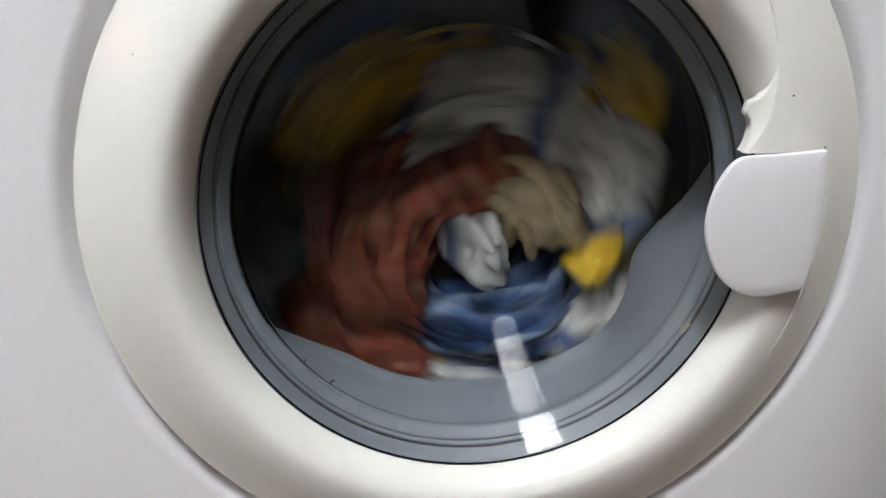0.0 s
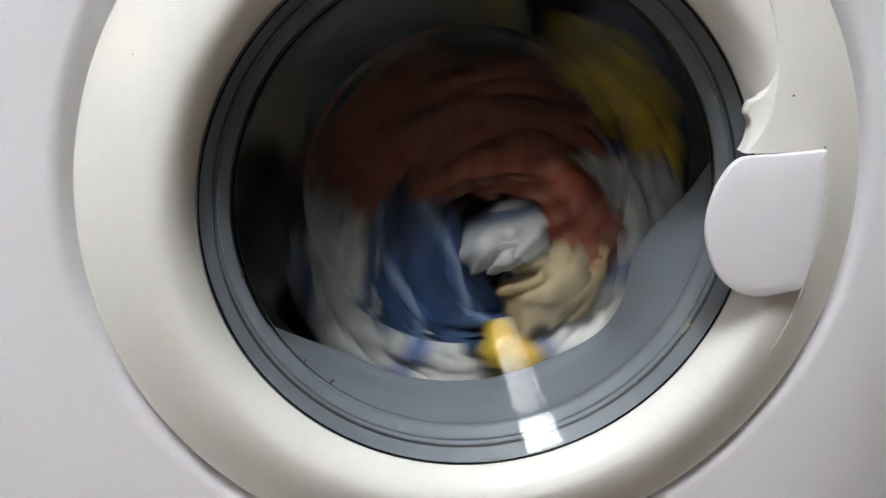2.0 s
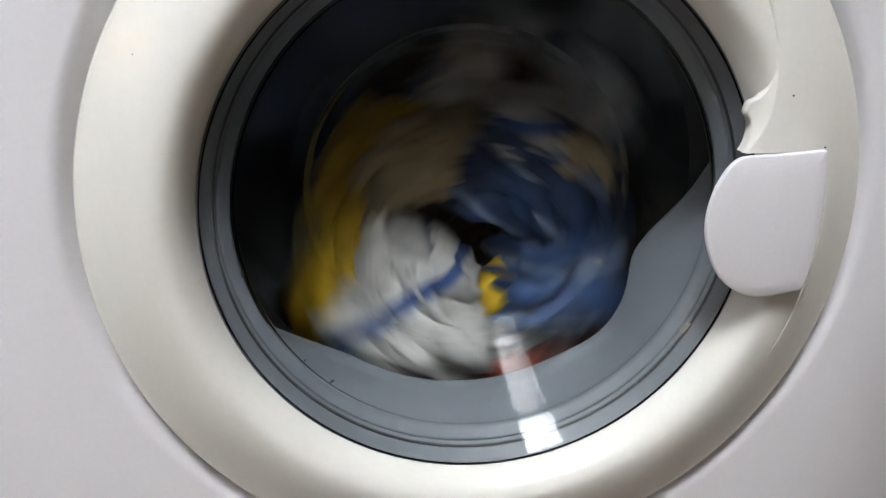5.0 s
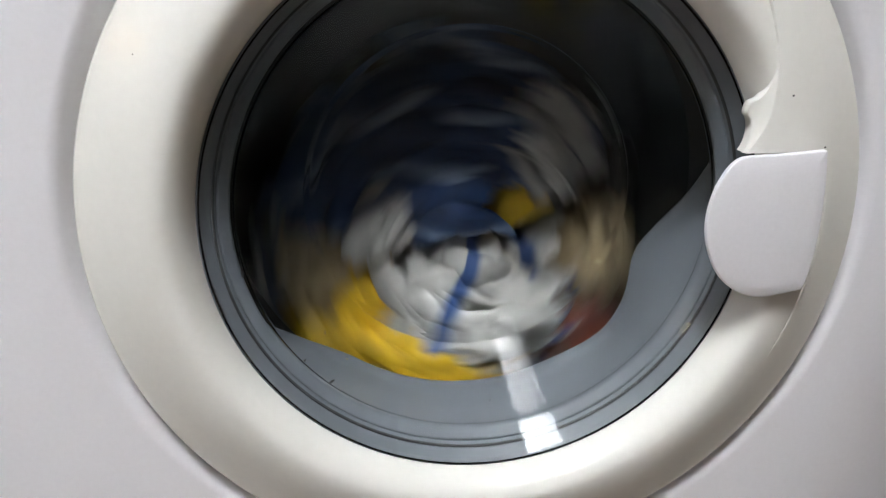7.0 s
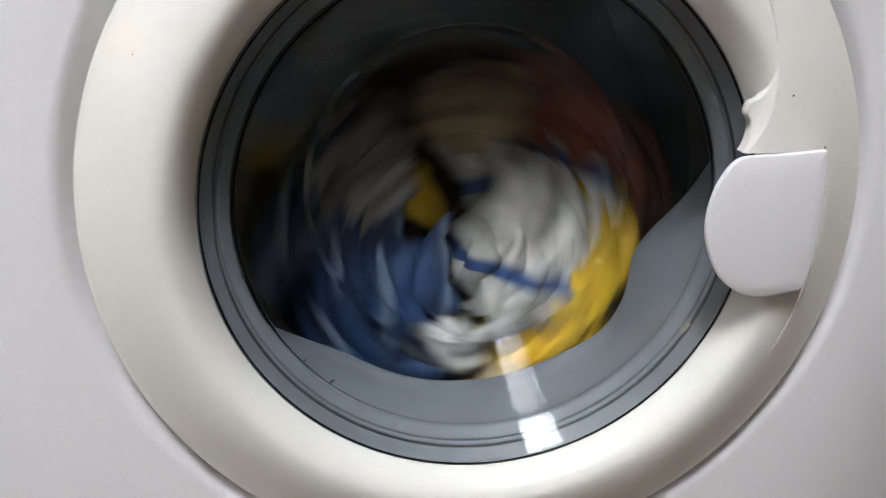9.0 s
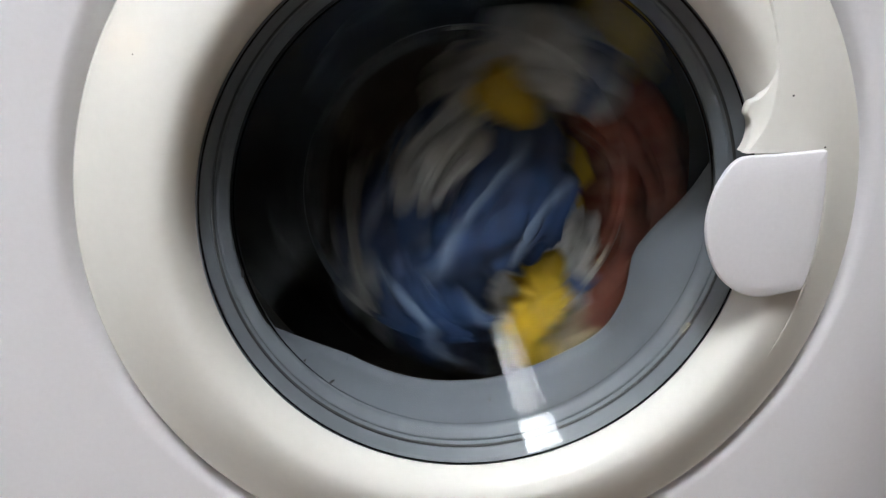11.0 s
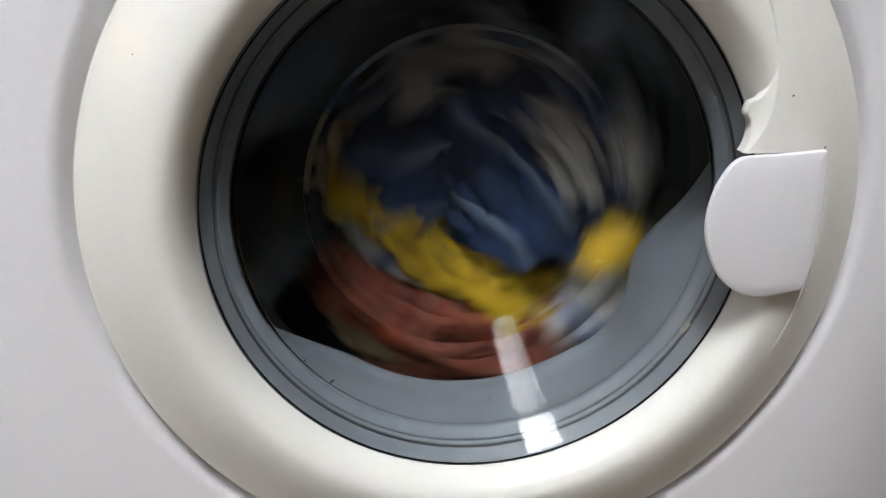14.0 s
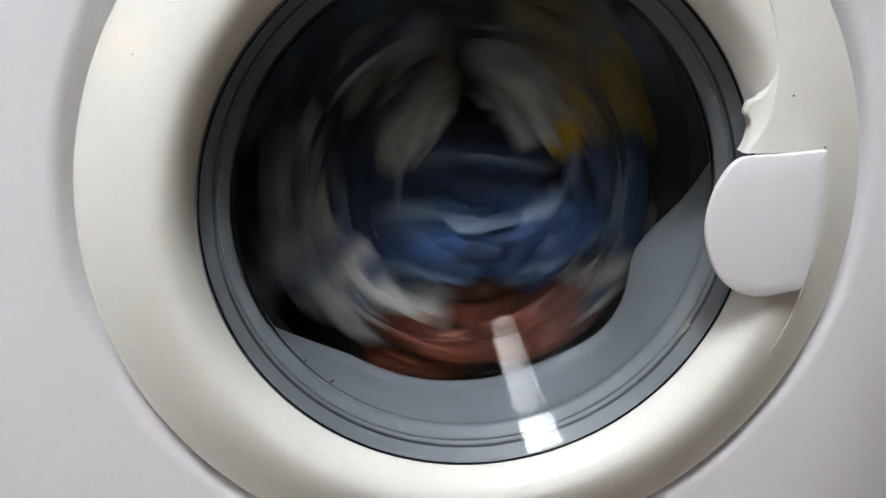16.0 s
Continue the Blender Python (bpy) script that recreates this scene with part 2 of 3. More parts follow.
def machine():
    base = new("washing_machine")
    base.location = (0, 0, AXIS)
    tagged(base, "white front-loading washing machine with a cream porthole door", "washing machine")

    # front panel with a dished hole round the door
    half_w, up, down = 0.30, 0.35, 0.42
    bm = bmesh.new()
    n = 192
    def edge_of(a):
        c, s = math.cos(a), math.sin(a)
        k = min(half_w / abs(c) if abs(c) > 1e-6 else 9, (up if s > 0 else down) / abs(s) if abs(s) > 1e-6 else 9)
        return c * k, s * k
    angles = sorted([2 * math.pi * i / n for i in range(n)] + [math.atan2(z, x) % (2 * math.pi) for x in (-half_w, half_w) for z in (up, -down)])
    rings = []
    for r, y in ((0.2230, 0.028), (0.2254, 0.0185), (0.2264, 0.0150), (0.2282, 0.0110), (0.2304, 0.0066), (0.2326, 0.0030), (0.2350, 0.0009), (0.2385, 0.0001), (0.2400, 0.0)):
        rings.append([bm.verts.new((r * math.cos(a), y, r * math.sin(a))) for a in angles])
    rings.append([bm.verts.new((edge_of(a)[0], 0.0, edge_of(a)[1])) for a in angles])
    rings.append([bm.verts.new((edge_of(a)[0] * 1.01, 0.004, edge_of(a)[1] * 1.01)) for a in angles])
    rings.append([bm.verts.new((edge_of(a)[0] * 1.01, 0.02, edge_of(a)[1] * 1.01)) for a in angles])
    for p, q in zip(rings, rings[1:]):
        for i in range(len(angles)):
            j = (i + 1) % len(angles)
            bm.faces.new((p[i], p[j], q[j], q[i]))
    part("front_panel", bm, ENAMEL, base, "white enamelled steel front panel")

    # cabinet sides, top and back
    w = half_w * 1.01
    bm = bmesh.new()
    box(bm, -w, -w + 0.01, 0.0201, 0.6, -0.46, up)
    box(bm, w - 0.01, w, 0.0201, 0.6, -0.46, up)
    box(bm, -w + 0.01, w - 0.01, 0.59, 0.6, -0.46, up)
    part("cabinet", bm, ENAMEL, base, smooth=False)
    part("top", boxed(-w, w, -0.005, 0.6, up + 0.001, up + 0.03, 0.004), ENAMEL, base)
    part("plinth", boxed(-w, w, 0.012, 0.58, -0.497, -0.44, 0.003), ENAMEL, base)

    # door: ring with plateau, flap, glass and seals
    door = part("door", lathe(RING, 240), CREAM, base, "glossy cream plastic porthole ring")
    arc = rounded([(0.2120, 64.0, 0), (0.2020, 54.0, 0), (0.1950, 46.3, 0), (0.1913, 41.7, 0), (0.1865, 37.4, 0), (0.1812, 33.0, 0), (0.1760, 29.1, 0), (0.1703, 25.6, 0), (0.1631, 22.1, 0), (0.1549, 19.1, 0), (0.1470, 16.2, 0)], 5, closed=False)
    arc = [(p.x, p.y) for p in arc]
    line = 0.0406                                   # height of the grip's level lower edge
    cover = [(HINGE, a) for a in np.linspace(math.degrees(math.asin(line / HINGE)), -27.0, 40)]
    bm = bmesh.new()
    for rows_of, slope in ((arc, 9), (cover, 9)):
        rows = []
        end = arc[-1][1] if rows_of is arc else cover[0][1]
        for r_in, deg in rows_of:
            a = radians(deg)
            level = max(0.0, 1 - abs(deg - end) / slope)
            lift = 0.0012 * min(1.0, max(0.0, (deg + 27) / 20))
            start = r_in + 0.0016
            spread = list(np.linspace(start, max(start, HINGE + 0.0016), 7)[:-1]) if rows_of is arc else []
            row = []
            for dr, dy in ((0, 0.005), (0.00016, 0.0016), (0.0008, 0.0003)):
                row.append((r_in + dr, min(ring_height(r_in + dr) + 0.0004, CREST[1] - lift + dy) if rows_of is arc else ring_height(r_in + dr) - lift + dy * lift / 0.0024))
            for r in spread + list(np.linspace(max(start, HINGE + 0.0016), 0.2226, 8)):
                row.append((r, min(ring_height(r), CREST[1] if r < CREST[0] else 0) - lift))
            made = []
            for r, y in row:
                b = a + level * (math.asin(min(1.0, line / r)) - radians(end))
                made.append(bm.verts.new((r * math.cos(b), y, r * math.sin(b))))
            rows.append(made)
        for p, q in zip(rows, rows[1:]):
            for i in range(len(p) - 1):
                bm.faces.new((p[i], p[i + 1], q[i + 1], q[i]))
    bmesh.ops.remove_doubles(bm, verts=bm.verts, dist=3e-5)
    bmesh.ops.dissolve_degenerate(bm, dist=2e-5, edges=bm.edges)
    part("grip", bm, CREAM, door, "raised cream grip surface")
    # thumb facet: slopes from the grip's ridge down to a notched edge over the opening
    lower = [(r, deg) for r, deg in arc if deg < 31.0]
    ridge = []
    for r, deg in lower:
        level = max(0.0, 1 - abs(deg - arc[-1][1]) / 9)
        a = radians(deg) + level * (math.asin(line / (r + 0.0008)) - radians(arc[-1][1]))
        ridge.append(((r + 0.0008) * math.cos(a), (r + 0.0008) * math.sin(a)))
    notch = [(0.1548, 0.0885), (0.1526, 0.0787), (0.1505, 0.0740), (0.1470, 0.0702), (0.1428, 0.0680), (0.1417, 0.0622), (0.1440, 0.0584), (0.1450, 0.0530), (0.1440, 0.0460), (0.1415, 0.0407)]
    notch = rounded([(x, z, 0) for x, z in notch], 6, closed=False)
    pick = np.linspace(0, len(ridge) - 1, len(notch))
    ridge = [Vector((np.interp(k, range(len(ridge)), [p[0] for p in ridge]), np.interp(k, range(len(ridge)), [p[1] for p in ridge]), 0)) for k in pick]
    bm, rows = bmesh.new(), []
    for i, (p, q) in enumerate(zip(ridge, notch)):
        e = min(1.0, i / 24)
        edge = min(CREST[1] + 0.0012, ring_height(math.hypot(q.x, q.y)) - 0.0003) if i < 18 else CREST[1] + 0.0012 + 0.0010 * min(1, (i - 18) / 10)
        row = []
        for k in (0.0, 0.25, 0.5, 0.75, 0.93, 1.0):
            y = (CREST[1] - 0.0013) * (1 - k) + edge * k + 0.0012 * e * math.sin(math.pi * k) + (0.0004 if k == 1.0 else 0)
            row.append(bm.verts.new((p.x + (q.x - p.x) * k, y, p.y + (q.y - p.y) * k)))
        row.append(bm.verts.new((q.x + 0.0003, edge + 0.0075, q.y)))
        rows.append(row)
    for p, q in zip(rows, rows[1:]):
        for i in range(len(p) - 1):
            bm.faces.new((p[i], p[i + 1], q[i + 1], q[i]))
    part("thumb_rest", bm, CREAM, door, "notched thumb rest of the grip")
    flap = cut_corners([(0.1352, 0.0392), (0.1435, 0.0403), (0.1614, 0.0408), (0.1842, 0.0425), (0.1861, 0.0426), (0.1866, 0.0399), (0.1886, 0.0222), (0.1891, -0.0077), (0.1871, -0.0248), (0.1843, -0.0380), (0.1835, -0.0397), (0.1808, -0.0403), (0.1720, -0.0420), (0.1567, -0.0445), (0.1415, -0.0393), (0.1302, -0.0283), (0.1228, -0.0120), (0.1202, 0.0031), (0.1229, 0.0199), (0.1289, 0.0325)])
    part("handle", plate(flap, -0.0270, -0.0236, 0.0009, -0.0010), FLAP, door, "smooth white plastic pull flap")
    for r, a, s in ((0.1800, 23.6, 0.0006), (0.1949, 12.6, 0.0006), (0.205, 152, 0.0003)):
        bm = bmesh.new()
        bmesh.ops.create_uvsphere(bm, u_segments=10, v_segments=6, radius=s)
        bmesh.ops.translate(bm, verts=bm.verts, vec=(r * math.cos(radians(a)), min(ring_height(r), CREST[1] if r < CREST[0] and a < 90 else 0) - 0.0013, r * math.sin(radians(a))))
        part("speck", bm, BLACK, door, "tiny dark chip")

    inside = smooth_profile([(0.1607, -0.0022), (0.1596, -0.0020), (0.1538, 0.0045), (0.1486, 0.0108), (0.1442, 0.0163), (0.1434, 0.0182), (0.1422, 0.0202), (0.1315, 0.0350), (0.1200, 0.0496), (0.1085, 0.0634), (0.1070, 0.0650), (0.1046, 0.0664), (0.1032, 0.0676), (0.0990, 0.0730), (0.0960, 0.0756), (0.0900, 0.0780), (0.0750, 0.0802), (0.0500, 0.0820), (0.0, 0.0830)], 4)
    behind = smooth_profile([(0.0, 0.0865), (0.0500, 0.0856), (0.0750, 0.0840), (0.0900, 0.0822), (0.0985, 0.0785), (0.1060, 0.0710), (0.1120, 0.0650), (0.1225, 0.0520), (0.1340, 0.0374), (0.1446, 0.0222), (0.1457, 0.0190), (0.1505, 0.0128), (0.1557, 0.0066), (0.1607, 0.0010)], 4)
    bowl = part("glass_bowl", lathe(inside + behind, 192, closed=True), GLASS, door, "clear moulded glass porthole bowl")
    bowl.visible_shadow = False
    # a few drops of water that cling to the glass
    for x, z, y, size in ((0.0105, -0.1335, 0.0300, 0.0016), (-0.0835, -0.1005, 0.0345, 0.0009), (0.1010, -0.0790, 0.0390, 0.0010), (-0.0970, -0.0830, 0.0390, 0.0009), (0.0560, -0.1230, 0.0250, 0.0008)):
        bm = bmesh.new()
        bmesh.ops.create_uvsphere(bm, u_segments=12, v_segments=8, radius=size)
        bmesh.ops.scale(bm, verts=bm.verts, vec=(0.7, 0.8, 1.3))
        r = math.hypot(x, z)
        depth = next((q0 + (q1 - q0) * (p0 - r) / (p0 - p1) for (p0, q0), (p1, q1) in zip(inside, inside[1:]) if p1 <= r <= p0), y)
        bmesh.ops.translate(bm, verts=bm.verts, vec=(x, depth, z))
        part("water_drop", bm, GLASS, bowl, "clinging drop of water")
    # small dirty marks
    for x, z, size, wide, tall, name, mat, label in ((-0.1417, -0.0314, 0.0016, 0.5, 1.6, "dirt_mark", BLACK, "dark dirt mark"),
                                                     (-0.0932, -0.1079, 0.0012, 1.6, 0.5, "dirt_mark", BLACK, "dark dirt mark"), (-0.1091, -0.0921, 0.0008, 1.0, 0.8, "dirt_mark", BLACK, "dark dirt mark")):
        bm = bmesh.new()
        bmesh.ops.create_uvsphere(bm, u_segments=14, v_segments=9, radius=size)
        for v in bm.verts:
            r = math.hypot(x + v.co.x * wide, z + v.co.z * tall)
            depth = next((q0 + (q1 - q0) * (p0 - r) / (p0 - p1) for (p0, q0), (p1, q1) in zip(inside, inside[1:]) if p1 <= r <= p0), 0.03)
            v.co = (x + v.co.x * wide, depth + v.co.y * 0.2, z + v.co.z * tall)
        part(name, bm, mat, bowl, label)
    part("seal_ring", lathe([(0.1622, 0.0008), (0.1618, -0.0014), (0.1610, -0.0014), (0.1609, 0.018), (0.1609, 0.03), (0.1622, 0.03)], 192), RUBBER, door, "thin dark grey rubber edge seal")

    # door gasket: grey bellows behind the glass
    def lip(r, y, a):
        d = (math.degrees(a) + 180) % 360 - 180
        deep = max(0.0, min(1.0, (y - 0.03) / 0.04))
        swell = 0.0
        if y > 0.03:
            swell = -0.014 * math.exp(-((d + 22) / 11) ** 2) + 0.004 * math.exp(-((d + 48) / 10) ** 2)
        fold_back = max(0.0, min(1.0, (d + 14) / 26)) if d > -90 else max(0.0, min(1.0, (-122 - d) / 40))
        fold_back *= max(0.0, min(1.0, (y - 0.022) / 0.012)) * (3 - 2 * fold_back) * fold_back
        return r + swell * deep + (0.030 * fold_back if r < 0.17 else 0.0), y
    gasket = smooth_profile([(0.1608, 0.0042), (0.1550, 0.0108), (0.1538, 0.0140), (0.1526, 0.0138), (0.1490, 0.0180), (0.1474, 0.0215), (0.1478, 0.0300), (0.1490, 0.0500), (0.1478, 0.0680), (0.1450, 0.0755), (0.1452, 0.0800), (0.1500, 0.0840), (0.1600, 0.0850), (0.2300, 0.0850)], 3)
    part("gasket", lathe(gasket, 192, bend=lip), RUBBER, base, "grey rubber door gasket")
    # dark strip just in front of the gasket stands for the groove's shade
    part("gasket_shade_line", lathe([(0.1561, 0.0102), (0.1557, 0.0091), (0.1551, 0.0091), (0.1546, 0.0110)], 192), GROOVE_DARK, base, "thin near-black strip for the shade in the gasket's groove")

    # drum and lifters carry the inside's darkness in their colour
    drum = part("drum", lathe([(0.160, 0.0880), (0.165, 0.0870), (0.225, 0.0900), (0.235, 0.1000), (0.238, 0.1200), (0.238, 0.3700), (0.225, 0.3900), (0.06, 0.4000), (0, 0.4000)], 96), STEEL, base, "steel wash drum, near black to stand for its unlit inside")
    for k in range(3):
        bm = bmesh.new()
        rows = []
        for y in np.linspace(0.115, 0.365, 8):
            e = 1 - abs((y - 0.24) / 0.13) ** 4
            rows.append([bm.verts.new((0.2375 - h * e, y, s)) for h, s in ((0, -0.035), (0.018, -0.024), (0.042, -0.010), (0.046, 0), (0.042, 0.010), (0.018, 0.024), (0, 0.035))])
        for p, q in zip(rows, rows[1:]):
            for i in range(6):
                bm.faces.new((p[i], p[i + 1], q[i + 1], q[i]))
        bmesh.ops.rotate(bm, verts=bm.verts, matrix=Matrix.Rotation(radians(120 * k + 50), 3, "Y"))
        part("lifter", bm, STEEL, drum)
    return drum


# ---- laundry ----
# the middle round which the sagging load rolls: seconds, and its place beside and below the drum's axis
LOAD = [(0.0, 0.0279, -0.0637), (2.2, 0.0279, -0.0637), (3.2, 0.0214, -0.0612), (4.2, 0.0214, -0.0612), (6.3, 0.0093, -0.0594), (9.2, 0.0093, -0.0594), (11.3, 0.0300, -0.046), (13.8, 0.0300, -0.046), (14.5, 0.0270, -0.046), (15.1, 0.0270, -0.046), (16.0, 0.0200, -0.046)]


def load_at(t):
    ts, xs, zs = zip(*LOAD)
    # later on the lopsided bundle is lifted and dropped once a turn
    heave = float(np.interp(t, (9.2, 11.3), (0.0, 0.034))) * math.cos(radians(turn_at(t) - 115))
    return float(np.interp(t, ts, xs)), 0.0, AXIS + float(np.interp(t, ts, zs)) - heave


def fold(a, b, c, seed, twist=0.6):
    """One crumpled lobe of wet cloth: half sizes along the radius, across it and in depth.
    A creased body with rolled folds of cloth lying over its front."""
    rnd = random.Random(seed)
    bm = bmesh.new()
    nu, nv = 96, 50
    off = Vector((seed * 7.31, seed * 3.17, seed * 5.73))
    rows = []
    for j in range(1, nv):
        v = math.pi * j / nv
        row = []
        for i in range(nu):
            u = 2 * math.pi * i / nu
            d = Vector((math.sin(v) * math.cos(u), math.cos(v), math.sin(v) * math.sin(u)))
            q = Vector([math.copysign(abs(e) ** 0.8, e) * f for e, f in zip(d, (a * 0.92, c * 0.85, b * 0.92))])
            w = q + noise.noise_vector(q * 12 + off) * 0.04
            s = w.x * math.cos(twist) + w.z * math.sin(twist)
            t = w.z * math.cos(twist) - w.x * math.sin(twist)
            ridge = 1 - abs(noise.noise(Vector((s * 46, w.y * 16, t * 9)) + off)) * 2.4
            fine = 1 - abs(noise.noise(Vector((s * 110, w.y * 40, t * 30)) + off * 2)) * 2.2
            q = q * (1 + 0.40 * noise.noise(q * 13 + off)) + d * (0.013 * (ridge * abs(ridge) - 0.2) + 0.0050 * fine)
            q.y = (q.y if q.y > -c else -c + 0.45 * (q.y + c)) + 0.2 * c
            row.append(bm.verts.new(q))
        rows.append(row)
    for p, q in zip(rows, rows[1:]):
        for i in range(nu):
            bm.faces.new((p[i], p[(i + 1) % nu], q[(i + 1) % nu], q[i]))
    bm.faces.new(rows[0])
    bm.faces.new(rows[-1])
    for k in range(int(5 + a * b / 0.00026)):
        x0 = rnd.uniform(-0.85, 0.85) * a
        reach = b * math.sqrt(max(0.1, 1 - (x0 / a) ** 2))
        z0, half, thick = rnd.uniform(-0.5, 0.5) * reach, rnd.uniform(0.35, 0.8) * reach, rnd.uniform(0.0035, 0.0085) * min(1.0, a / 0.025)
        slant, bend, flat = rnd.gauss(0, 0.22), rnd.uniform(2, 7), rnd.uniform(0.5, 0.9)
        rise, seg, sides = rnd.uniform(-0.15, 0.12) * c, 22, 9
        rows = []
        for i in range(seg + 1):
            e = 2 * i / seg - 1
            z = z0 + e * half
            x = x0 + slant * e * half - bend * z * z + 0.006 * noise.noise(Vector((z * 25, k, seed)))
            y = -0.78 * c * math.sqrt(max(0.05, 1 - (x / a) ** 2 * 0.8 - (z / b) ** 2 * 0.8)) + rise + 0.007 * noise.noise(Vector((z * 30, k + 9, seed)))
            g = thick * (max(0.0, 1 - e ** 4) ** 0.5 * 0.95 + 0.05) * (1 + 0.35 * noise.noise(Vector((z * 45, k + 21, seed))))
            ring = []
            for n in range(sides):
                f = 2 * math.pi * n / sides + 0.8 * e
                h = g * (1 + 0.25 * noise.noise(Vector((math.cos(f) * 2, z * 50, math.sin(f) * 2)) + off))
                ring.append(bm.verts.new((x + 1.5 * h * math.cos(f), max(y + flat * h * math.sin(f), -c - 0.006), z)))
            rows.append(ring)
        for p, q in zip(rows, rows[1:]):
            for i in range(sides):
                bm.faces.new((p[i], p[(i + 1) % sides], q[(i + 1) % sides], q[i]))
        bm.faces.new(rows[0])
        bm.faces.new(rows[-1])
    return bm


# Each garment: name, label, category, material, and its folds: half sizes, seed and how each lies at
# six moments (radius, angle against the drum, depth, lean); between them it shifts in the load.
def settle(a, b, c, d, e, f):
    """Stations of a fold: at the start, after the first slump, in the middle, later, near the end and last."""
    return [(0.0, *a), (2.2, *a), (3.2, *b), (4.2, *b), (6.3, *c), (9.2, *c), (11.3, *d), (13.8, *d), (14.5, *e), (15.1, *e), (16.0, *f)]


GARMENTS = []


def garment(name, label, category, mat):
    GARMENTS.append((name, label, category, mat, []))


def lobe(size, seed, *stations):
    GARMENTS[-1][4].append((size, seed, settle(*stations)))


garment("yellow_towel", "yellow wet towel tumbling in the drum", "towel", YELLOW)
lobe((0.02, 0.085, 0.028), 1, (0.123, 31, 0.14, -5), (0.116, 7, 0.14, -13), (0.095, 16, 0.122, 22), (0.064, 8, 0.14, -21), (0.084, -18, 0.122, -31), (0.096, -16, 0.190, -10))
lobe((0.028, 0.055, 0.03), 2, (0.154, 127, 0.164, 130), (0.1, -26, 0.142, -38), (0.095, -15, 0.142, -13), (0.156, 52, 0.164, -9), (0.124, 15, 0.142, -16), (0.123, 80, 0.186, 70))
lobe((0.009, 0.018, 0.013), 3, (0.074, -3, 0.107, -35), (0.031, 112, 0.125, -18), (0.053, 173, 0.142, -93), (0.098, 79, 0.107, -129), (0.068, 73, 0.107, 179), (0.078, 92, 0.125, 50))
lobe((0.018, 0.042, 0.024), 4, (0.148, 102, 0.158, 95), (0.127, 23, 0.136, 12), (0.105, 51, 0.136, 57), (0.087, -73, 0.136, -11), (0.081, -66, 0.136, -31), (0.13, -4, 0.190, -10))
garment("white_shirt", "white wet cotton shirt with blue stripes", "shirt", WHITE)
lobe((0.054, 0.088, 0.032), 8, (0.093, 79, 0.144, 70), (0.084, 66, 0.126, 62), (0.053, 40, 0.126, 22), (0.054, -39, 0.166, -24), (0.061, -39, 0.166, -31), (0.106, -103, 0.144, -90))
lobe((0.032, 0.055, 0.03), 9, (0.104, 22, 0.130, 5), (0.089, 23, 0.142, 12), (0.073, 116, 0.164, 57), (0.125, 60, 0.142, 71), (0.124, 36, 0.164, 19), (0.129, -123, 0.164, -110))
lobe((0.028, 0.042, 0.028), 10, (0.1, -43, 0.14, -45), (0.103, -157, 0.14, -148), (0.05, 13, 0.14, -13), (0.08, 101, 0.14, 141), (0.12, -145, 0.162, -161), (0.096, -86, 0.14, -70))
garment("blue_jeans", "faded blue denim trousers, wet and bunched", "trousers", BLUE)
lobe((0.04, 0.088, 0.034), 14, (0.056, -80, 0.150, -80), (0.064, -131, 0.146, -118), (0.105, -105, 0.146, -113), (0.01, 53, 0.128, -29), (0.002, -141, 0.146, -31), (0.005, 37, 0.146, -40))
lobe((0.04, 0.062, 0.032), 15, (0.085, -75, 0.175, -75), (0.082, -169, 0.166, -148), (0.085, -135, 0.144, -143), (0.073, -130, 0.144, -149), (0.057, 31, 0.126, 19), (0.089, -132, 0.144, -120))
lobe((0.038, 0.057, 0.032), 16, (0.070, -45, 0.150, -45), (0.046, 115, 0.126, 112), (0.113, -76, 0.144, -83), (0.064, 100, 0.144, 121), (0.075, 167, 0.144, 159), (0.086, 44, 0.144, 50))
lobe((0.034, 0.06, 0.028), 17, (0.062, -100, 0.150, -100), (0.028, -78, 0.14, -88), (0.125, -141, 0.162, -153), (0.058, 148, 0.14, 151), (0.07, 119, 0.14, 109), (0.04, -68, 0.122, -45))
lobe((0.03, 0.045, 0.026), 18, (0.075, -60, 0.160, -60), (0.056, -88, 0.138, -88), (0.051, -111, 0.12, -133), (0.098, -112, 0.16, -129), (0.091, -113, 0.16, -121), (0.049, 17, 0.12, -10))
garment("red_towel", "rust-red and white striped wet towel", "towel", RED)
lobe((0.042, 0.065, 0.032), 22, (0.096, 166, 0.126, -180), (0.110, 122, 0.144, 127), (0.118, 56, 0.152, 57), (0.118, -2, 0.150, 1), (0.118, -24, 0.152, -11), (0.116, -58, 0.150, -45))
lobe((0.034, 0.06, 0.032), 23, (0.127, -152, 0.144, -140), (0.112, 150, 0.150, 157), (0.118, 84, 0.154, 87), (0.120, 24, 0.152, 26), (0.122, 0, 0.154, 3), (0.118, -22, 0.158, -25))
lobe((0.024, 0.052, 0.024), 24, (0.066, 121, 0.118, 115), (0.1, 117, 0.136, 117), (0.122, 34, 0.152, 37), (0.126, -26, 0.150, -26), (0.128, -46, 0.152, -36), (0.122, -85, 0.158, -70))
garment("beige_cloth", "beige wet cotton cloth", "cloth", BEIGE)
lobe((0.03, 0.055, 0.028), 28, (0.056, 56, 0.122, 35), (0.08, -36, 0.122, -53), (0.118, -39, 0.14, -48), (0.14, -21, 0.162, -29), (0.152, -59, 0.162, -51), (0.082, 101, 0.14, 80))
lobe((0.028, 0.046, 0.028), 29, (0.107, -119, 0.162, -105), (0.087, -68, 0.14, -78), (0.101, 130, 0.14, 137), (0.139, -52, 0.162, -69), (0.097, 142, 0.162, 129), (0.126, 115, 0.162, 110))
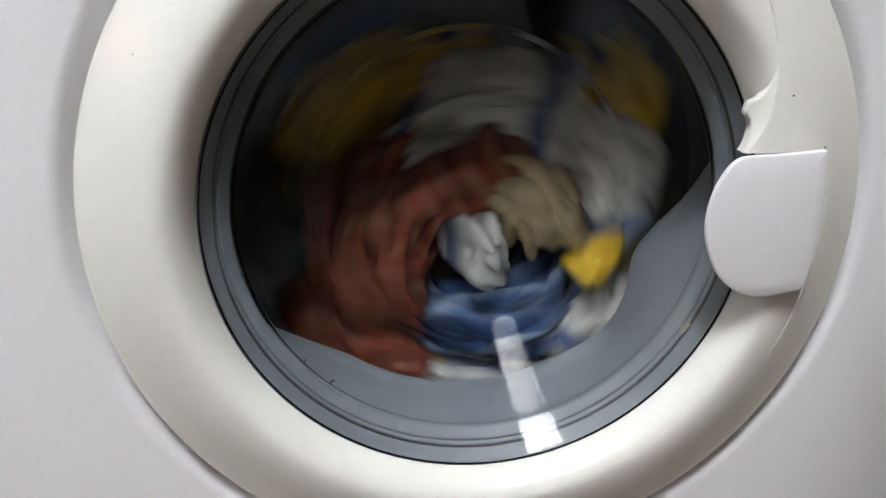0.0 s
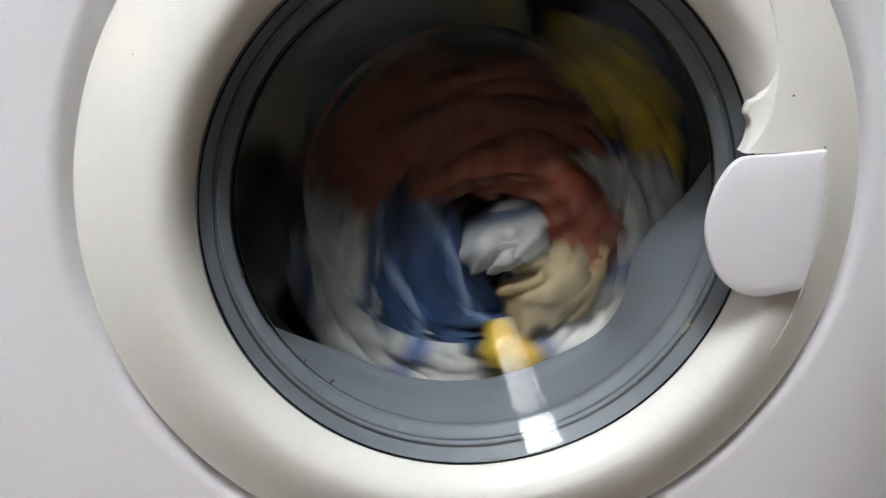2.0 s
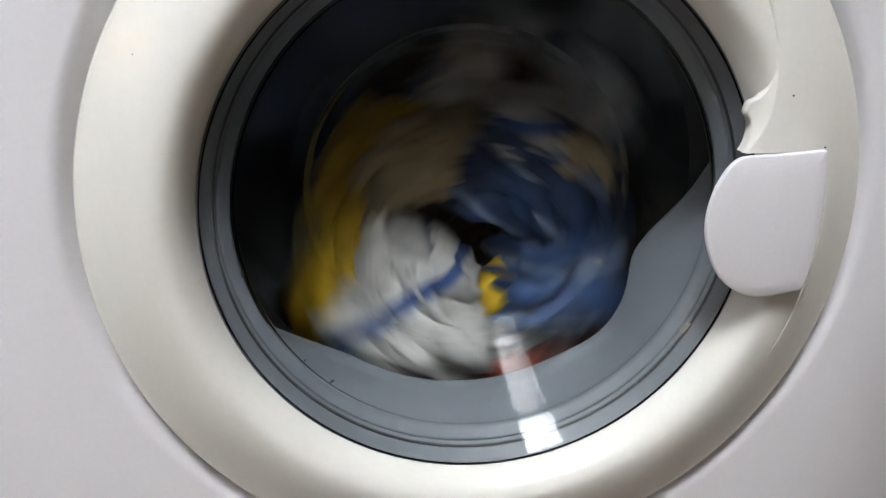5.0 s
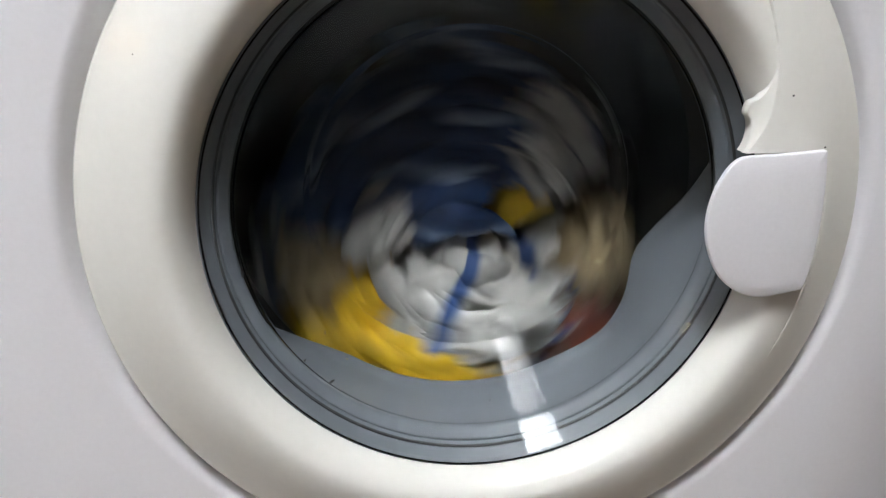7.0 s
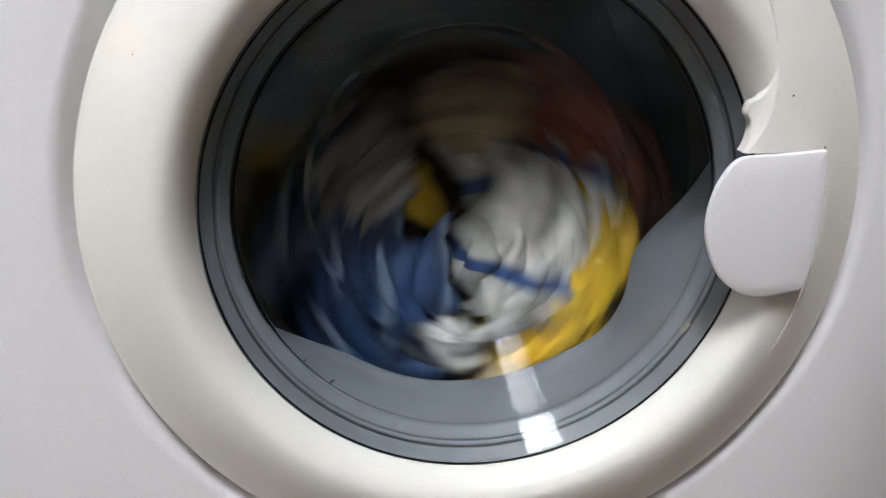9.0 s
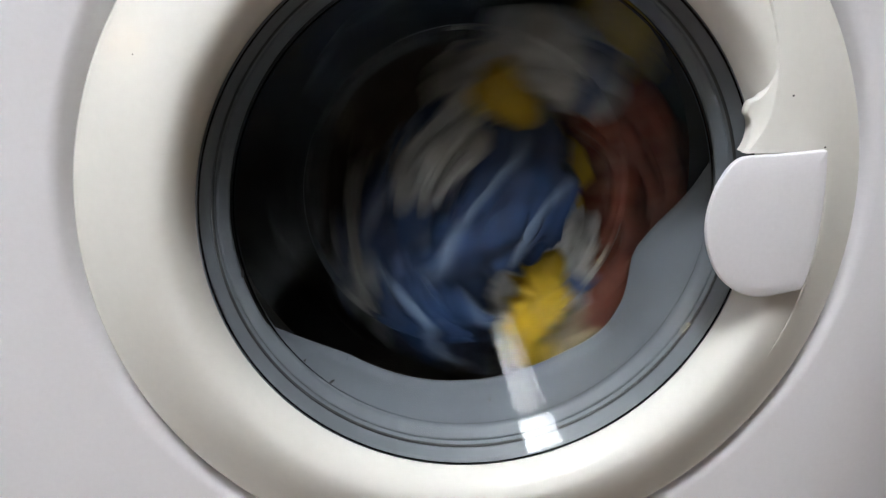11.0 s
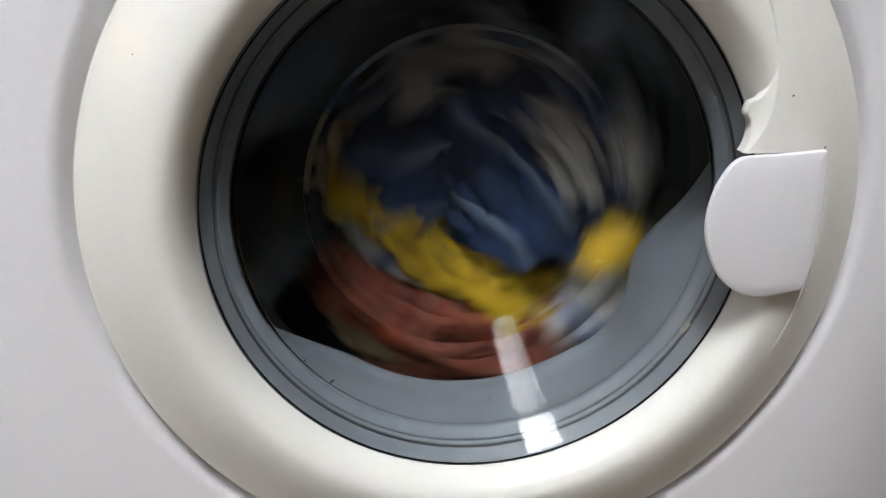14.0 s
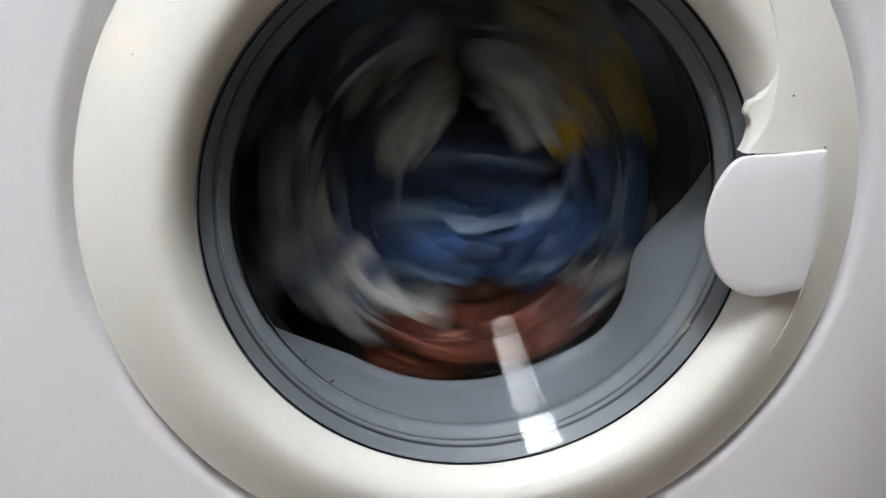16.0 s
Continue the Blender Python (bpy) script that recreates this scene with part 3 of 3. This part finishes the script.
garment("grey_sock", "grey-white knitted sock, wet and twisted", "sock", GREY)
lobe((0.017, 0.042, 0.022), 33, (0.022, 124, 0.116, 15), (0.048, 72, 0.116, 12), (0.066, -70, 0.116, -93), (0.1, -131, 0.156, -69), (0.076, -124, 0.116, -121), (0.074, -178, 0.116, -160))
garment("grey_sock", "grey-white knitted sock, wet and twisted", "sock", GREY)
lobe((0.02, 0.04, 0.022), 37, (0.037, 89, 0.134, 85), (0.073, 139, 0.134, 152), (0.087, -171, 0.134, 177), (0.064, 120, 0.116, 141), (0.036, -152, 0.116, 149), (0.073, 122, 0.116, 90))
garment("grey_towel", "light grey wet hand towel", "towel", GREY)
lobe((0.03, 0.055, 0.03), 41, (0.118, -100, 0.150, -100), (0.113, -165, 0.164, -158), (0.133, -28, 0.164, -33), (0.09, -173, 0.164, -179), (0.104, 174, 0.164, 169), (0.116, 15, 0.164, 10))
lobe((0.028, 0.048, 0.028), 42, (0.128, -66, 0.152, -66), (0.123, -18, 0.162, -18), (0.11, -176, 0.162, 177), (0.106, 73, 0.162, 81), (0.112, -111, 0.162, -101), (0.106, 178, 0.162, -170))
# Added lobes: their near-black colour stands for the dark gaps behind the laundry.
garment("dark_backing", "near-black cloth lobes added to fill the dark behind the load", "trousers", DARK)
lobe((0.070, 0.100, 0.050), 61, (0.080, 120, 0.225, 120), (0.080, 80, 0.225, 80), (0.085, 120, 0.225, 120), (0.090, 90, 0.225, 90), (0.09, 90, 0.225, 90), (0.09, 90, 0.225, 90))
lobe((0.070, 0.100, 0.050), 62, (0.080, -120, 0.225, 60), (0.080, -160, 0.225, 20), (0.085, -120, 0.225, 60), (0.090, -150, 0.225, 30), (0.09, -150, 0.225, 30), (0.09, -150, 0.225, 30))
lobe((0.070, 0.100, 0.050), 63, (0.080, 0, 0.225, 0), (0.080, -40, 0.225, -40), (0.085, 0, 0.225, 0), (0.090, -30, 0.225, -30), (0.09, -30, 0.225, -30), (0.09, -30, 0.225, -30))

# the drum's turn in degrees, anticlockwise seen from the front
TURNS = [(0.0, 5), (0.2, 88), (0.4, 178), (0.6, 272), (0.8, 368), (1.0, 460), (1.2, 560), (1.5, 725), (1.8, 900), (2.1, 1055), (2.4, 1212), (2.7, 1372), (3.0, 1533), (3.3, 1702),
         (3.6, 1875), (3.9, 2050), (4.2, 2228), (5.25, 2826), (6.3, 3420), (7.9, 4355), (9.2, 5115), (10.25, 5706), (11.3, 6290), (13.8, 7705), (16.0, 8950)]


def turn_at(t):
    ts, vs = zip(*TURNS)
    slope = np.gradient(vs, ts)
    i = min(max(int(np.searchsorted(ts, t, side="right")) - 1, 0), len(ts) - 2)
    h = ts[i + 1] - ts[i]
    s = (t - ts[i]) / h
    return ((1 + 2 * s) * (1 - s) ** 2 * vs[i] + s * (1 - s) ** 2 * h * slope[i] + s * s * (3 - 2 * s) * vs[i + 1] + s * s * (s - 1) * h * slope[i + 1])


def station(stations, t):
    """Radius, angle, depth and lean of a fold at a time. A lobe looks alike when turned half round."""
    angle, lean = stations[0][2], stations[0][4]
    for p, q in zip(stations, stations[1:]):
        d_angle = (q[2] - angle + 180) % 360 - 180
        d_lean = (q[4] - lean + 90) % 180 - 90
        if t <= q[0]:
            s = (t - p[0]) / (q[0] - p[0])
            s = s * s * (3 - 2 * s)
            return p[1] + (q[1] - p[1]) * s, angle + d_angle * s, p[3] + (q[3] - p[3]) * s, lean + d_lean * s
        angle, lean = angle + d_angle, lean + d_lean
    return stations[-1][1], angle, stations[-1][3], lean


def laundry():
    moving = []
    for name, label, category, mat, folds in GARMENTS:
        base = new(name)
        base.location = load_at(0)
        tagged(base, label, category, group="laundry in the drum")
        parts = []
        for (a, b, c), seed, stations in folds:
            parts.append((part("fold", fold(a, b, c, seed, twist=-0.6 + 0.3 * (seed % 5)), mat, base), stations))
        moving.append((base, parts))
    return moving


room()
ceiling_light(-1.335, -0.745, PANEL, "flat white ceiling light with three bright panels")
# Second fitting is made up: it sets the dimmer middle of the glass's reflection.
ceiling_light(-0.690, -0.440, DIM_PANEL, "added dim fitting for the middle reflection in the glass")
wall_lamp()
DRUM = machine()
LAUNDRY = laundry()


FLOPPING = LAUNDRY[0][1][0][0].name


def sunk(t):
    """How far the towel's long fold drops behind the jeans as it comes past the bottom, later on."""
    return float(np.interp(t, (9.2, 11.3), (0.0, 0.040))) * max(0.0, math.cos(radians(turn_at(t) - 335)))


def motions():
    steps = [i / 15 for i in range(241)]
    walk(DRUM, [(t, pose(0, 0, 0, 0, -turn_at(t), 0)) for t in steps])
    for base, parts in LAUNDRY:
        walk(base, [(t, pose(*load_at(t), 0, -turn_at(t), 0)) for t in steps])
        for ob, stations in parts:
            rows = []
            for t in steps if ob.name == FLOPPING else steps[::4]:
                r, phi, y, lean = station(stations, t)
                if ob.name == FLOPPING:
                    y += sunk(t)
                rows.append((t, pose(r * math.cos(radians(phi)), y, r * math.sin(radians(phi)), 0, -lean, 0)))
            walk(ob, rows)


motions()
